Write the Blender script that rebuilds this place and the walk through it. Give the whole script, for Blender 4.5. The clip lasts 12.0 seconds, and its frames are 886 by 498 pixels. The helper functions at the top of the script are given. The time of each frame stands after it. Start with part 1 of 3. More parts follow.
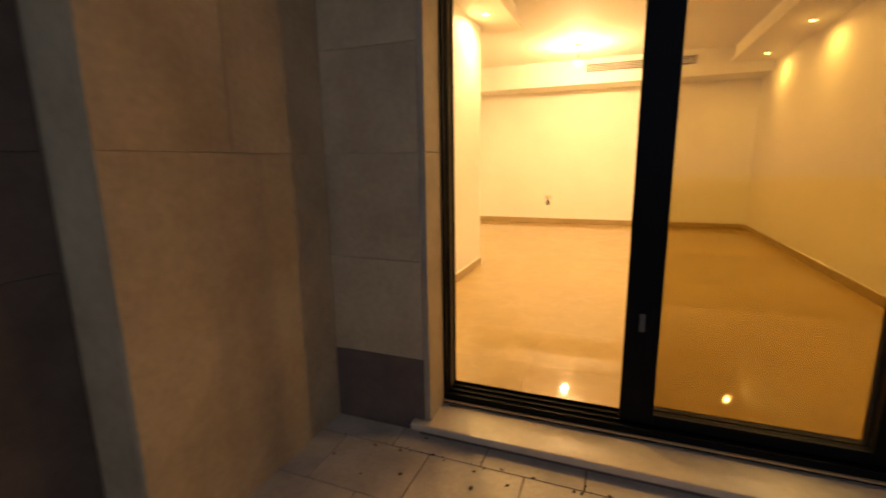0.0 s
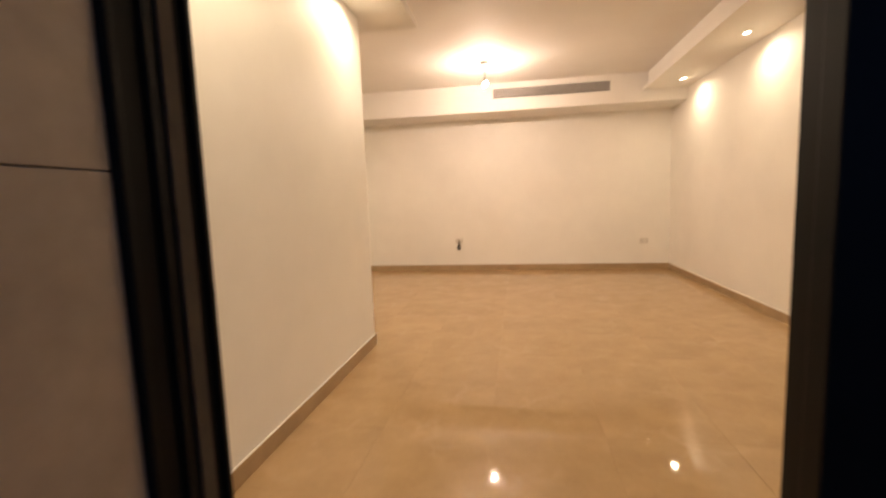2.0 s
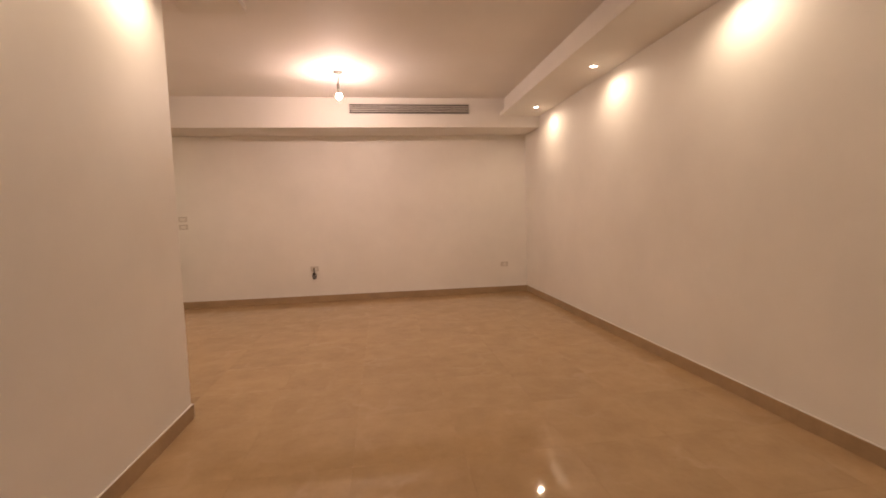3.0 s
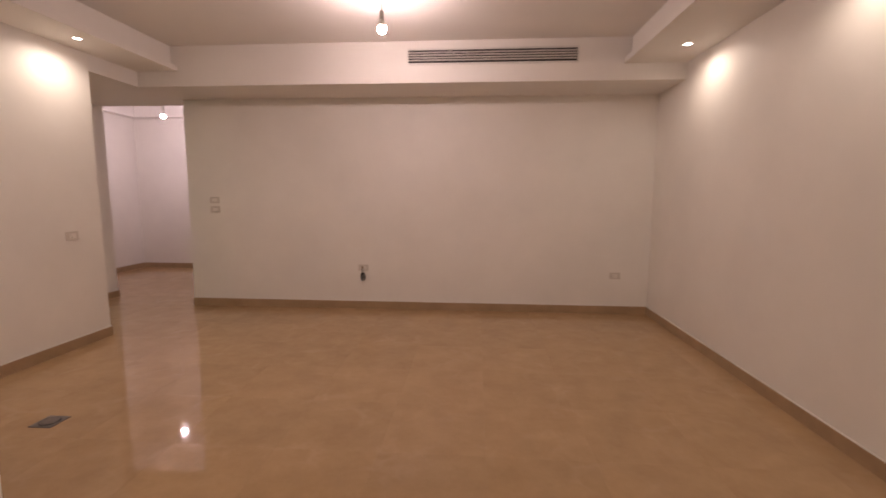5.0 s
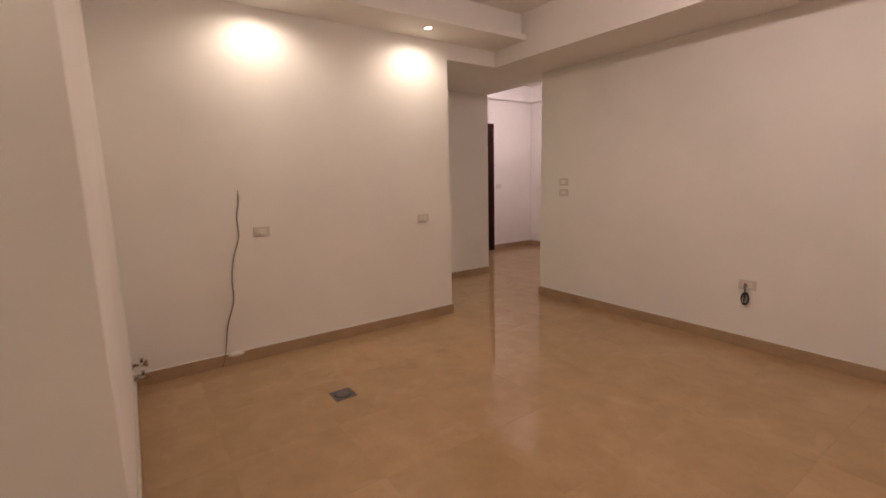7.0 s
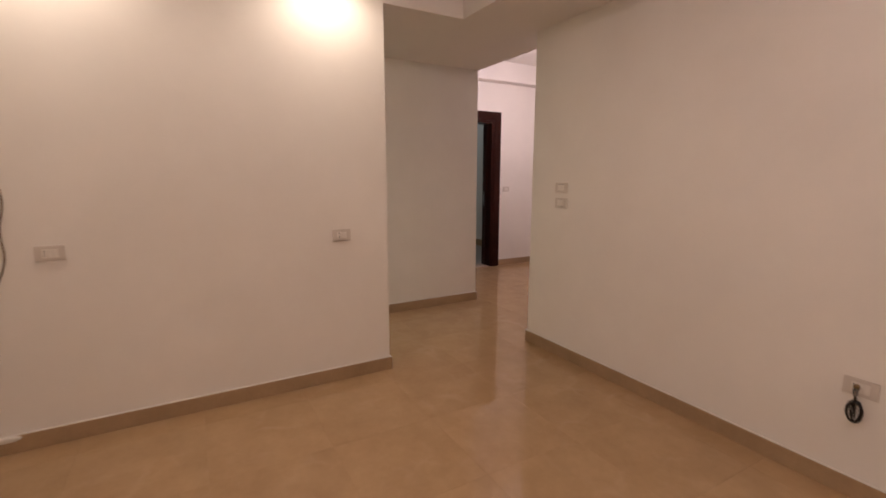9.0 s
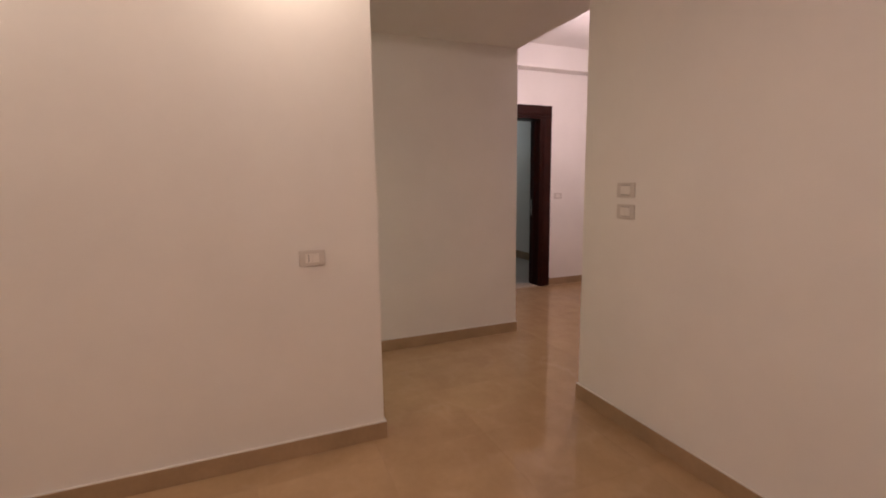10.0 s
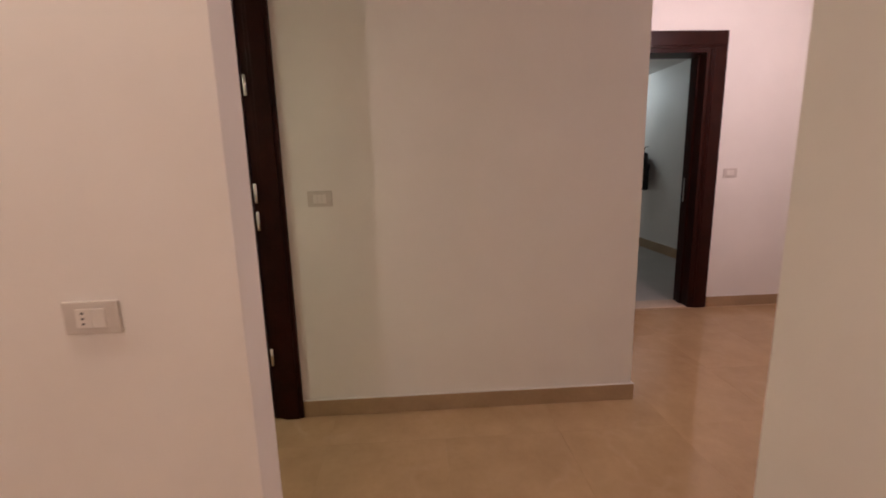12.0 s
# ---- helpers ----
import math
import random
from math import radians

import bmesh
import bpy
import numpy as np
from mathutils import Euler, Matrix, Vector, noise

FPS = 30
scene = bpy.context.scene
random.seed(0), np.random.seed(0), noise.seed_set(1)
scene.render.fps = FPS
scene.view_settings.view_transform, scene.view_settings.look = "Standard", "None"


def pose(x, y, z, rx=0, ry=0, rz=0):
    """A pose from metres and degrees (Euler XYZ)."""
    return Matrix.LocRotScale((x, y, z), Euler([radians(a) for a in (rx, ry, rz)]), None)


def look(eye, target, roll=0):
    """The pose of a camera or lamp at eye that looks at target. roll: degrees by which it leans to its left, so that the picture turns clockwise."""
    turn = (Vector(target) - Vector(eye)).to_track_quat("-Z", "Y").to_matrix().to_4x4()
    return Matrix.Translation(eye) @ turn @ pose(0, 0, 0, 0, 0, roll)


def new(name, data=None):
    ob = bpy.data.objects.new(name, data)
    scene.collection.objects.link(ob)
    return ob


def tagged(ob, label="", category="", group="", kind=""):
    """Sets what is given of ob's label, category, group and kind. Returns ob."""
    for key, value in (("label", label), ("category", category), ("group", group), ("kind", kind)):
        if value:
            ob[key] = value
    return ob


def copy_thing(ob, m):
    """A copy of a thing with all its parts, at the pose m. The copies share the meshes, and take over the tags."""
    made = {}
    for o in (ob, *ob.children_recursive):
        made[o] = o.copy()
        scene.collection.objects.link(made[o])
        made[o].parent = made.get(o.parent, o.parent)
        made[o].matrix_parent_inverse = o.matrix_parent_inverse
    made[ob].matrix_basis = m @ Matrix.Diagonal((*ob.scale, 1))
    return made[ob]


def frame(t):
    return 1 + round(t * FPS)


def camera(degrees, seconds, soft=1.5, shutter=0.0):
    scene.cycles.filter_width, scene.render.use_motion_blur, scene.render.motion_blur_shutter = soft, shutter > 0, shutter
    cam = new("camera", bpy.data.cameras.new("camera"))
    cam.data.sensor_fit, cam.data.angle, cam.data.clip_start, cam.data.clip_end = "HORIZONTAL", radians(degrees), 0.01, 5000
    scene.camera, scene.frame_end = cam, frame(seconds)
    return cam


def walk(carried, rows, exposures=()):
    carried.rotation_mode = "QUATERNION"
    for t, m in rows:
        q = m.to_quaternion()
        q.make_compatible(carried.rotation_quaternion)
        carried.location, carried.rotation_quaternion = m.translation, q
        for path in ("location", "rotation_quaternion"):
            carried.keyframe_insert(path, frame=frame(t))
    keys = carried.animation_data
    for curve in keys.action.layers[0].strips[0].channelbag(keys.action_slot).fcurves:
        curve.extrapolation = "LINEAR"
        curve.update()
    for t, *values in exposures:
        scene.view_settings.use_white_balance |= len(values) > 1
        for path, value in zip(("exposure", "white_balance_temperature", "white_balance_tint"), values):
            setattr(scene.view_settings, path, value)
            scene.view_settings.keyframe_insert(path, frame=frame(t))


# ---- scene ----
cam = camera(89.6, 12.0, soft=1.7, shutter=0.4)
PATH = [
    (0, (2.58, -2.037, 1.265), (1.864, -0.21, 0.883), -0.8),
    (0.3, (2.555, -1.842, 1.240), (2.042, 0.046, 0.820), 0.0),
    (0.5, (2.507, -1.658, 1.205), (2.058, 0.247, 0.791), -0.0),
    (0.8, (2.440, -1.476, 1.258), (2.112, 0.447, 0.806), -0.3),
    (1, (2.409, -1.316, 1.248), (2.122, 0.609, 0.786), -0.9),
    (1.5, (2.348, -0.849, 1.243), (2.084, 1.08, 0.783), -1.4),
    (1.8, (2.321, -0.648, 1.256), (1.953, 1.288, 0.913), -2.2),
    (2, (2.291, -0.48, 1.257), (1.956, 1.48, 1.039), -2.0),
    (2.2, (2.24, -0.367, 1.245), (2.067, 1.623, 1.131), -2.6),
    (2.5, (2.212, -0.188, 1.323), (2.247, 1.808, 1.216), -2.6),
    (2.7, (2.258, -0.085, 1.301), (2.528, 1.893, 1.182), -1.7),
    (4.3, (2.476, 1.275, 1.368), (2.696, 3.242, 1.084), -0.7),
    (4.5, (2.552, 1.428, 1.378), (2.638, 3.413, 1.147), 0.0),
    (5, (2.648, 1.889, 1.431), (2.506, 3.869, 1.193), 0.2),
    (5.5, (2.723, 2.296, 1.412), (2.091, 4.176, 1.158), -1.8),
    (6, (2.783, 2.64, 1.429), (1.617, 4.235, 1.122), -3.1),
    (6.5, (2.763, 2.966, 1.414), (1.307, 4.295, 1.077), -1.5),
    (7, (2.731, 3.324, 1.451), (1.111, 4.453, 1.133), -1.4),
    (7.2, (2.696, 3.437, 1.433), (1.077, 4.575, 1.147), -1.1),
    (8.8, (2.047, 4.651, 1.43), (0.349, 5.664, 1.129), -0.1),
    (9, (1.95, 4.826, 1.453), (0.234, 5.8, 1.13), 0.1),
    (9.5, (1.584, 5.166, 1.398), (-0.158, 6.096, 1.079), -0.3),
    (10, (1.257, 5.5, 1.399), (-0.578, 6.245, 1.12), -0.8),
    (10.5, (0.964, 5.801, 1.422), (-0.915, 6.453, 1.219), -0.4),
    (11, (0.617, 6.075, 1.415), (-1.278, 6.674, 1.192), -0.1),
    (11.5, (0.322, 6.338, 1.398), (-1.638, 6.62, 1.108), -1.2),
    (12, (0.001, 6.492, 1.385), (-1.96, 6.605, 1.01), -1.4),
]
# stops, kelvin and tint follow the clip's own automatic camera
EXPOSURES = [(0, 1.95, 30000, 4), (0.5, 1.9, 12500, -9), (1.0, 1.7, 9000, -12), (1.5, 1.42, 8000, -4), (2.0, 1.25, 7500, 6), (2.5, 0.9, 7500, 15), (4.5, 0.27, 6350, 20), (7.0, 0.33, 6350, 14), (9.5, 0.36, 6450, 17), (10.5, 0.26, 6450, 19), (12, 0.54, 6400, 19)]
walk(cam, [(t, look(e, g, r)) for t, e, g, r in PATH], EXPOSURES)

# ---- light ----
world = bpy.data.worlds.new("night")
scene.world = world
world.use_nodes = True
world.node_tree.nodes["Background"].inputs[0].default_value = (0.18, 0.34, 0.95, 1)
world.node_tree.nodes["Background"].inputs[1].default_value = 0.38

WARM = (1.0, 0.83, 0.65)


def spot(x, y, z, watts, colour=WARM):
    lamp = bpy.data.lights.new("downlight_beam", "SPOT")
    lamp.energy, lamp.color, lamp.spot_size, lamp.spot_blend, lamp.shadow_soft_size = watts, colour, radians(168), 0.7, 0.035
    new("downlight_beam", lamp).matrix_world = pose(x, y, z)


DOWNLIGHTS = [(-0.77, 5.66), (-0.77, 4.25), (4.49, 6.13), (4.49, 4.45), (4.49, 2.80), (4.49, 1.15), (1.21, 2.77), (1.21, 1.20)]
BAND_Z = 2.76
WATTS = [21, 21, 16, 16, 17, 19, 22, 30]
for (x, y), watts in zip(DOWNLIGHTS, WATTS):
    spot(x, y, BAND_Z - 0.012, watts)
# added beam, source unseen: greenish light from the corridor's south end
spot(-1.42, 4.00, 2.585, 44, (0.98, 1.0, 0.74))

# ---- materials ----
def material(name, colour, rough=0.5, metal=0.0, vary=0.0, scale=3.0, grain=0.0, grain_scale=60.0, bump=0.0, tone=None, random_tone=0.0, coat=0.0, emit=0.0, ior=1.5, spec=0.5):
    m = bpy.data.materials.new(name)
    m.use_nodes = True
    n, l = m.node_tree.nodes, m.node_tree.links
    b = n["Principled BSDF"]
    b.inputs["Roughness"].default_value, b.inputs["Metallic"].default_value, b.inputs["IOR"].default_value = rough, metal, ior
    b.inputs["Specular IOR Level"].default_value = spec
    b.inputs["Coat Weight"].default_value = coat
    b.inputs["Base Color"].default_value = (*colour, 1)
    if emit:
        b.inputs["Emission Color"].default_value, b.inputs["Emission Strength"].default_value = (*colour, 1), emit
    at = n.new("ShaderNodeNewGeometry").outputs["Position"]
    info = n.new("ShaderNodeObjectInfo")
    if random_tone > 0.02:
        shift = n.new("ShaderNodeVectorMath")
        shift.operation = "MULTIPLY_ADD"
        l.new(info.outputs["Random"], shift.inputs[0])
        shift.inputs[1].default_value = (17, 31, 7)
        l.new(at, shift.inputs[2])
        at = shift.outputs[0]
    if vary:
        big = n.new("ShaderNodeTexNoise")
        big.inputs["Scale"].default_value, big.inputs["Detail"].default_value, big.inputs["Roughness"].default_value = scale, 5, 0.6
        l.new(at, big.inputs["Vector"])
        ramp = n.new("ShaderNodeValToRGB")
        ramp.color_ramp.elements[0].position, ramp.color_ramp.elements[1].position = 0.3, 0.7
        low = tone or [c * (1 - vary) for c in colour]
        ramp.color_ramp.elements[0].color, ramp.color_ramp.elements[1].color = (*low, 1), (*[min(1, c * (1 + vary * 0.5)) for c in colour], 1)
        l.new(big.outputs["Fac"], ramp.inputs[0])
        out = ramp.outputs[0]
        if grain:
            fine = n.new("ShaderNodeTexNoise")
            fine.inputs["Scale"].default_value, fine.inputs["Detail"].default_value = grain_scale, 3
            l.new(at, fine.inputs["Vector"])
            mix = n.new("ShaderNodeMix")
            mix.data_type, mix.blend_type = "RGBA", "MULTIPLY"
            mix.inputs[0].default_value = grain
            l.new(out, mix.inputs[6])
            l.new(fine.outputs["Fac"], mix.inputs[7])
            out = mix.outputs[2]
        if random_tone:
            hue = n.new("ShaderNodeHueSaturation")
            span = n.new("ShaderNodeMapRange")
            span.inputs[3].default_value, span.inputs[4].default_value = 1 - random_tone, 1 + random_tone
            l.new(info.outputs["Random"], span.inputs[0])
            l.new(span.outputs[0], hue.inputs["Value"])
            l.new(out, hue.inputs["Color"])
            out = hue.outputs[0]
        l.new(out, b.inputs["Base Color"])
    if bump:
        tex = n.new("ShaderNodeTexNoise")
        tex.inputs["Scale"].default_value, tex.inputs["Detail"].default_value = grain_scale, 4
        l.new(n.new("ShaderNodeNewGeometry").outputs["Position"], tex.inputs["Vector"])
        bm = n.new("ShaderNodeBump")
        bm.inputs["Strength"].default_value, bm.inputs["Distance"].default_value = bump, 0.004
        l.new(tex.outputs["Fac"], bm.inputs["Height"])
        l.new(bm.outputs[0], b.inputs["Normal"])
    return m


PAINT = material("white_wall_paint", (0.86, 0.83, 0.775), 0.55, vary=0.05, scale=1.3, bump=0.10, grain_scale=90)
CEIL = material("white_ceiling_paint", (0.84, 0.81, 0.765), 0.7, vary=0.04, scale=1.0, bump=0.06, grain_scale=70)
TILE = material("polished_beige_tile", (0.46, 0.307, 0.168), 0.04, vary=0.10, scale=4.5, grain=0.10, grain_scale=38, tone=(0.405, 0.262, 0.140), random_tone=0.03, spec=0.31)


def pale_veins(m, colour):
    """Short pale streaks and clouds of a marble-like tile over its base colour."""
    n, l = m.node_tree.nodes, m.node_tree.links
    b = n["Principled BSDF"]
    base = b.inputs["Base Color"].links[0].from_socket
    at = n.new("ShaderNodeNewGeometry").outputs["Position"]
    warp = n.new("ShaderNodeTexNoise")
    warp.inputs["Scale"].default_value, warp.inputs["Detail"].default_value = 6.0, 4
    l.new(at, warp.inputs["Vector"])
    bend = n.new("ShaderNodeVectorMath")
    bend.operation = "MULTIPLY_ADD"
    l.new(warp.outputs["Color"], bend.inputs[0])
    bend.inputs[1].default_value = (0.22, 0.22, 0.22)
    l.new(at, bend.inputs[2])
    cells = n.new("ShaderNodeTexVoronoi")
    cells.feature = "DISTANCE_TO_EDGE"
    cells.inputs["Scale"].default_value = 3.4
    l.new(bend.outputs[0], cells.inputs["Vector"])
    line = n.new("ShaderNodeMapRange")
    line.inputs[1].default_value, line.inputs[2].default_value, line.inputs[3].default_value, line.inputs[4].default_value = 0.0, 0.11, 1.0, 0.0
    l.new(cells.outputs["Distance"], line.inputs[0])
    where = n.new("ShaderNodeTexNoise")
    where.inputs["Scale"].default_value, where.inputs["Detail"].default_value = 3.0, 3
    l.new(at, where.inputs["Vector"])
    gate = n.new("ShaderNodeMapRange")
    gate.inputs[1].default_value, gate.inputs[2].default_value, gate.inputs[4].default_value = 0.48, 0.72, 0.32
    l.new(where.outputs["Fac"], gate.inputs[0])
    both = n.new("ShaderNodeMath")
    both.operation = "MULTIPLY"
    l.new(line.outputs[0], both.inputs[0])
    l.new(gate.outputs[0], both.inputs[1])
    mix = n.new("ShaderNodeMix")
    mix.data_type = "RGBA"
    l.new(both.outputs[0], mix.inputs[0])
    l.new(base, mix.inputs[6])
    mix.inputs[7].default_value = (*colour, 1)
    l.new(mix.outputs[2], b.inputs["Base Color"])


pale_veins(TILE, (0.56, 0.40, 0.26))
GROUT = material("beige_grout", (0.44, 0.29, 0.16), 0.8, vary=0.2, scale=8)
DIRTY = material("dirty_brown_joint", (0.11, 0.07, 0.045), 0.9, vary=0.4, scale=20)
SKIRT = material("beige_skirting_tile", (0.45, 0.31, 0.18), 0.3, vary=0.15, scale=4, grain=0.15, grain_scale=50)
CAULK = material("white_filler", (0.75, 0.72, 0.67), 0.8, vary=0.08, scale=30, bump=0.3)
GREYTILE = material("grey_floor_tile", (0.42, 0.41, 0.38), 0.3, vary=0.12, scale=3, grain=0.2)
STONE = material("limestone_cladding", (0.68, 0.46, 0.27), 0.6, vary=0.2, scale=2.2, grain=0.3, grain_scale=35, bump=0.25, tone=(0.50, 0.33, 0.19), random_tone=0.06)
# skirting and riser stone, also the painted shade of the set-back wall
DARKSTONE_AND_SHADE = material("dark_stone_skirting_and_shade", (0.17, 0.11, 0.085), 0.5, vary=0.25, scale=6, grain=0.3, grain_scale=40, bump=0.2, random_tone=0.08)
MARBLE = material("cream_marble_sill", (0.62, 0.49, 0.36), 0.3, vary=0.18, scale=5, grain=0.2, grain_scale=30, bump=0.05)
LINING = material("pale_stone_reveal", (0.44, 0.335, 0.235), 0.45, vary=0.18, scale=5, grain=0.2, grain_scale=30, bump=0.08)
PAVE = material("balcony_stone_tile", (0.60, 0.47, 0.36), 0.5, vary=0.22, scale=5, grain=0.3, grain_scale=45, bump=0.2, random_tone=0.06)
BLACK = material("black_anodised_aluminium", (0.006, 0.0055, 0.005), 0.5, vary=0.2, scale=12, spec=0.08)
RUBBER = material("brown_brush_seal", (0.05, 0.035, 0.022), 0.8, vary=0.2, scale=30)
WOOD = material("dark_mahogany_wood", (0.034, 0.007, 0.004), 0.33, vary=0.35, scale=7, grain=0.4, grain_scale=80, bump=0.04, spec=0.16)
PLASTIC = material("white_switch_plastic", (0.80, 0.76, 0.70), 0.35, vary=0.03, scale=20)
GREYPLATE = material("grey_switch_frame", (0.66, 0.61, 0.55), 0.4, vary=0.03, scale=20)
DARK = material("black_plastic", (0.012, 0.010, 0.009), 0.45, vary=0.2, scale=30)
CHROME = material("brushed_chrome", (0.62, 0.60, 0.57), 0.22, 1.0, vary=0.1, scale=40)
BRASS = material("worn_brass", (0.35, 0.24, 0.12), 0.35, 1.0, vary=0.3, scale=60)
WHITEMETAL = material("white_powder_coat", (0.74, 0.72, 0.68), 0.4, vary=0.03, scale=15)
SLAT = material("grey_grille_slat", (0.70, 0.66, 0.62), 0.45, vary=0.06, scale=20)
STEEL = material("dull_stained_steel", (0.16, 0.14, 0.125), 0.45, 0.4, vary=0.3, scale=40)
CABLE = material("grey_cable_sheath", (0.22, 0.17, 0.12), 0.6, vary=0.2, scale=50)
CLOTH = material("black_padded_fabric", (0.010, 0.010, 0.012), 0.9, vary=0.3, scale=20, bump=0.5)
PLASTER = material("broken_plaster", (0.40, 0.33, 0.26), 0.9, vary=0.3, scale=40, bump=0.6)
BULB = material("lit_bulb", (1.0, 0.77, 0.69), emit=760)
HALLBULB = material("lit_hall_bulb", (1.0, 0.79, 0.80), emit=800)
COOLBULB = material("lit_cool_bulb", (0.80, 0.97, 1.0), emit=190)
LENS = material("lit_downlight_lens", (1.0, 0.93, 0.78), emit=14)

GLASS = bpy.data.materials.new("bronze_tinted_glass")
GLASS.use_nodes = True
gn, gl = GLASS.node_tree.nodes, GLASS.node_tree.links
gn.remove(gn["Principled BSDF"])
clear, gloss, fres, both = gn.new("ShaderNodeBsdfTransparent"), gn.new("ShaderNodeBsdfGlossy"), gn.new("ShaderNodeLayerWeight"), gn.new("ShaderNodeMixShader")
clear.inputs[0].default_value = (0.83, 0.79, 0.69, 1)
gloss.inputs["Roughness"].default_value = 0.01
power, gain = gn.new("ShaderNodeMath"), gn.new("ShaderNodeMath")
power.operation, power.inputs[1].default_value = "POWER", 4.0
gain.operation, gain.inputs[1].default_value, gain.inputs[2].default_value = "MULTIPLY_ADD", 0.6, 0.025
fres.inputs[0].default_value = 0.5
gl.new(fres.outputs["Facing"], power.inputs[0])
gl.new(power.outputs[0], gain.inputs[0])
gl.new(gain.outputs[0], both.inputs[0])
gl.new(clear.outputs[0], both.inputs[1])
gl.new(gloss.outputs[0], both.inputs[2])
gl.new(both.outputs[0], gn["Material Output"].inputs[0])

# ---- mesh helpers ----
def add_box(bm, x0, x1, y0, y1, z0, z1, bevel=0.0):
    made = bmesh.ops.create_cube(bm, size=1)["verts"]
    for v in made:
        v.co = ((x0, x1)[v.co.x > 0], (y0, y1)[v.co.y > 0], (z0, z1)[v.co.z > 0])
    if bevel:
        edges = {e for v in made for e in v.link_edges}
        bmesh.ops.bevel(bm, geom=list(edges), offset=bevel, segments=2, affect="EDGES", profile=0.6)


def boxes(*rows, bevel=0.0):
    bm = bmesh.new()
    for row in rows:
        add_box(bm, *row, bevel=bevel)
    return bm


def lathe(profile, segments=24, m=None):
    """A turned solid round z from (radius, height) pairs."""
    bm = bmesh.new()
    rings = []
    for r, z in profile:
        rings.append([bm.verts.new((r * math.cos(2 * math.pi * k / segments), r * math.sin(2 * math.pi * k / segments), z)) for k in range(segments)])
    for a, b in zip(rings, rings[1:]):
        for k in range(segments):
            bm.faces.new((a[k], a[(k + 1) % segments], b[(k + 1) % segments], b[k]))
    bm.faces.new(rings[0][::-1])
    bm.faces.new(rings[-1])
    bmesh.ops.recalc_face_normals(bm, faces=bm.faces)
    for f in bm.faces:
        f.smooth = True
    if m:
        bmesh.ops.transform(bm, matrix=m, verts=bm.verts)
    return bm


def tube(points, radius, sides=8):
    """A round strand through points."""
    bm = bmesh.new()
    rings = []
    for i, p in enumerate(points):
        p = Vector(p)
        d = (Vector(points[min(i + 1, len(points) - 1)]) - Vector(points[max(i - 1, 0)])).normalized()
        u = d.orthogonal().normalized() if abs(d.x) > 0.9 else d.cross(Vector((1, 0, 0))).normalized()
        w = d.cross(u)
        rings.append([bm.verts.new(p + radius * (math.cos(2 * math.pi * k / sides) * u + math.sin(2 * math.pi * k / sides) * w)) for k in range(sides)])
    for a, b in zip(rings, rings[1:]):
        for k in range(sides):
            f = bm.faces.new((a[k], a[(k + 1) % sides], b[(k + 1) % sides], b[k]))
            f.smooth = True
    bm.faces.new(rings[0][::-1])
    bm.faces.new(rings[-1])
    bmesh.ops.recalc_face_normals(bm, faces=bm.faces)
    return bm


def mesh_of(name, bm, mat):
    me = bpy.data.meshes.new(name)
    bm.to_mesh(me)
    bm.free()
    me.materials.append(mat)
    return me


def part(name, bm, mat, parent, label=""):
    ob = new(name, mesh_of(name, bm, mat))
    ob.parent = parent
    if parent.parent is None and parent.type == "MESH" or parent.parent is not None:
        ob.matrix_parent_inverse = Matrix()
    return tagged(ob, label)


def setting(name, bm, mat, label, category):
    return tagged(new(name, mesh_of(name, bm, mat)), label, category, kind="structure")


def thing(name, label, category, m=None, group=""):
    ob = tagged(new(name), label, category, group)
    ob.empty_display_size = 0.05
    if m is not None:
        ob.matrix_world = m
    return ob


# ---- plan ----
EAST, NORTH, WEST = 4.745, 7.37, -1.053
BLOCK_X, BLOCK_Y = 1.018, 3.215
WEST_END = 6.065
HALL_X, HALL_END = -2.352, 7.71
FAR_X, FAR_Y = -3.893, 10.2
CEIL_Z, BEAM_Z, BEAM_Y = 3.02, 2.60, 6.70
DOOR_L, DOOR_R = 1.73, 3.76
OUT_Y, OUT_Z = -0.15, -0.09
SIDE_X = 1.22

setting("wall_east", boxes((EAST, EAST + 0.2, -0.2, 8.0, -0.1, 3.3)), PAINT, "smooth white painted wall washed by ceiling downlights", "wall")
setting("wall_north", boxes((-1.0, EAST, NORTH, HALL_END, -0.1, 3.02)), PAINT, "smooth white painted wall with a switch pair and open junction box", "wall")
setting("wall_west", boxes((WEST - 0.14, WEST, BLOCK_Y - 0.2, WEST_END, -0.1, 3.02)), PAINT, "white painted wall with sockets and a hanging cable", "wall")
setting("wall_block", boxes((WEST - 0.14, BLOCK_X, 0.0, BLOCK_Y - 0.2, -0.1, 3.02), (WEST, BLOCK_X, BLOCK_Y - 0.2, BLOCK_Y, -0.1, 3.02)), PAINT, "white painted projecting wall beside the balcony door", "wall")
setting("wall_south", boxes((BLOCK_X, DOOR_L, 0.0, 0.20, -0.1, 3.3), (DOOR_R, EAST, 0.0, 0.20, -0.1, 3.3), (DOOR_L, DOOR_R, 0.0, 0.20, 2.45, 3.3)), PAINT, "white painted wall round the sliding balcony door", "wall")
setting("wall_hall", boxes((HALL_X - 0.2, HALL_X, 5.70, HALL_END, -0.1, 3.02), (HALL_X - 0.2, HALL_X, 3.2, 4.87, -0.1, 3.02), (HALL_X - 0.2, HALL_X, 4.87, 5.70, 2.25, 3.02)), PAINT, "white painted corridor wall with a dark door", "wall")
setting("wall_corridor_end", boxes((HALL_X, WEST - 0.14, 3.2, 3.4, -0.1, 3.02)), PAINT, "plain white wall closing the corridor", "wall")
DY0, DY1, DZ = 8.12, 9.04, 2.295
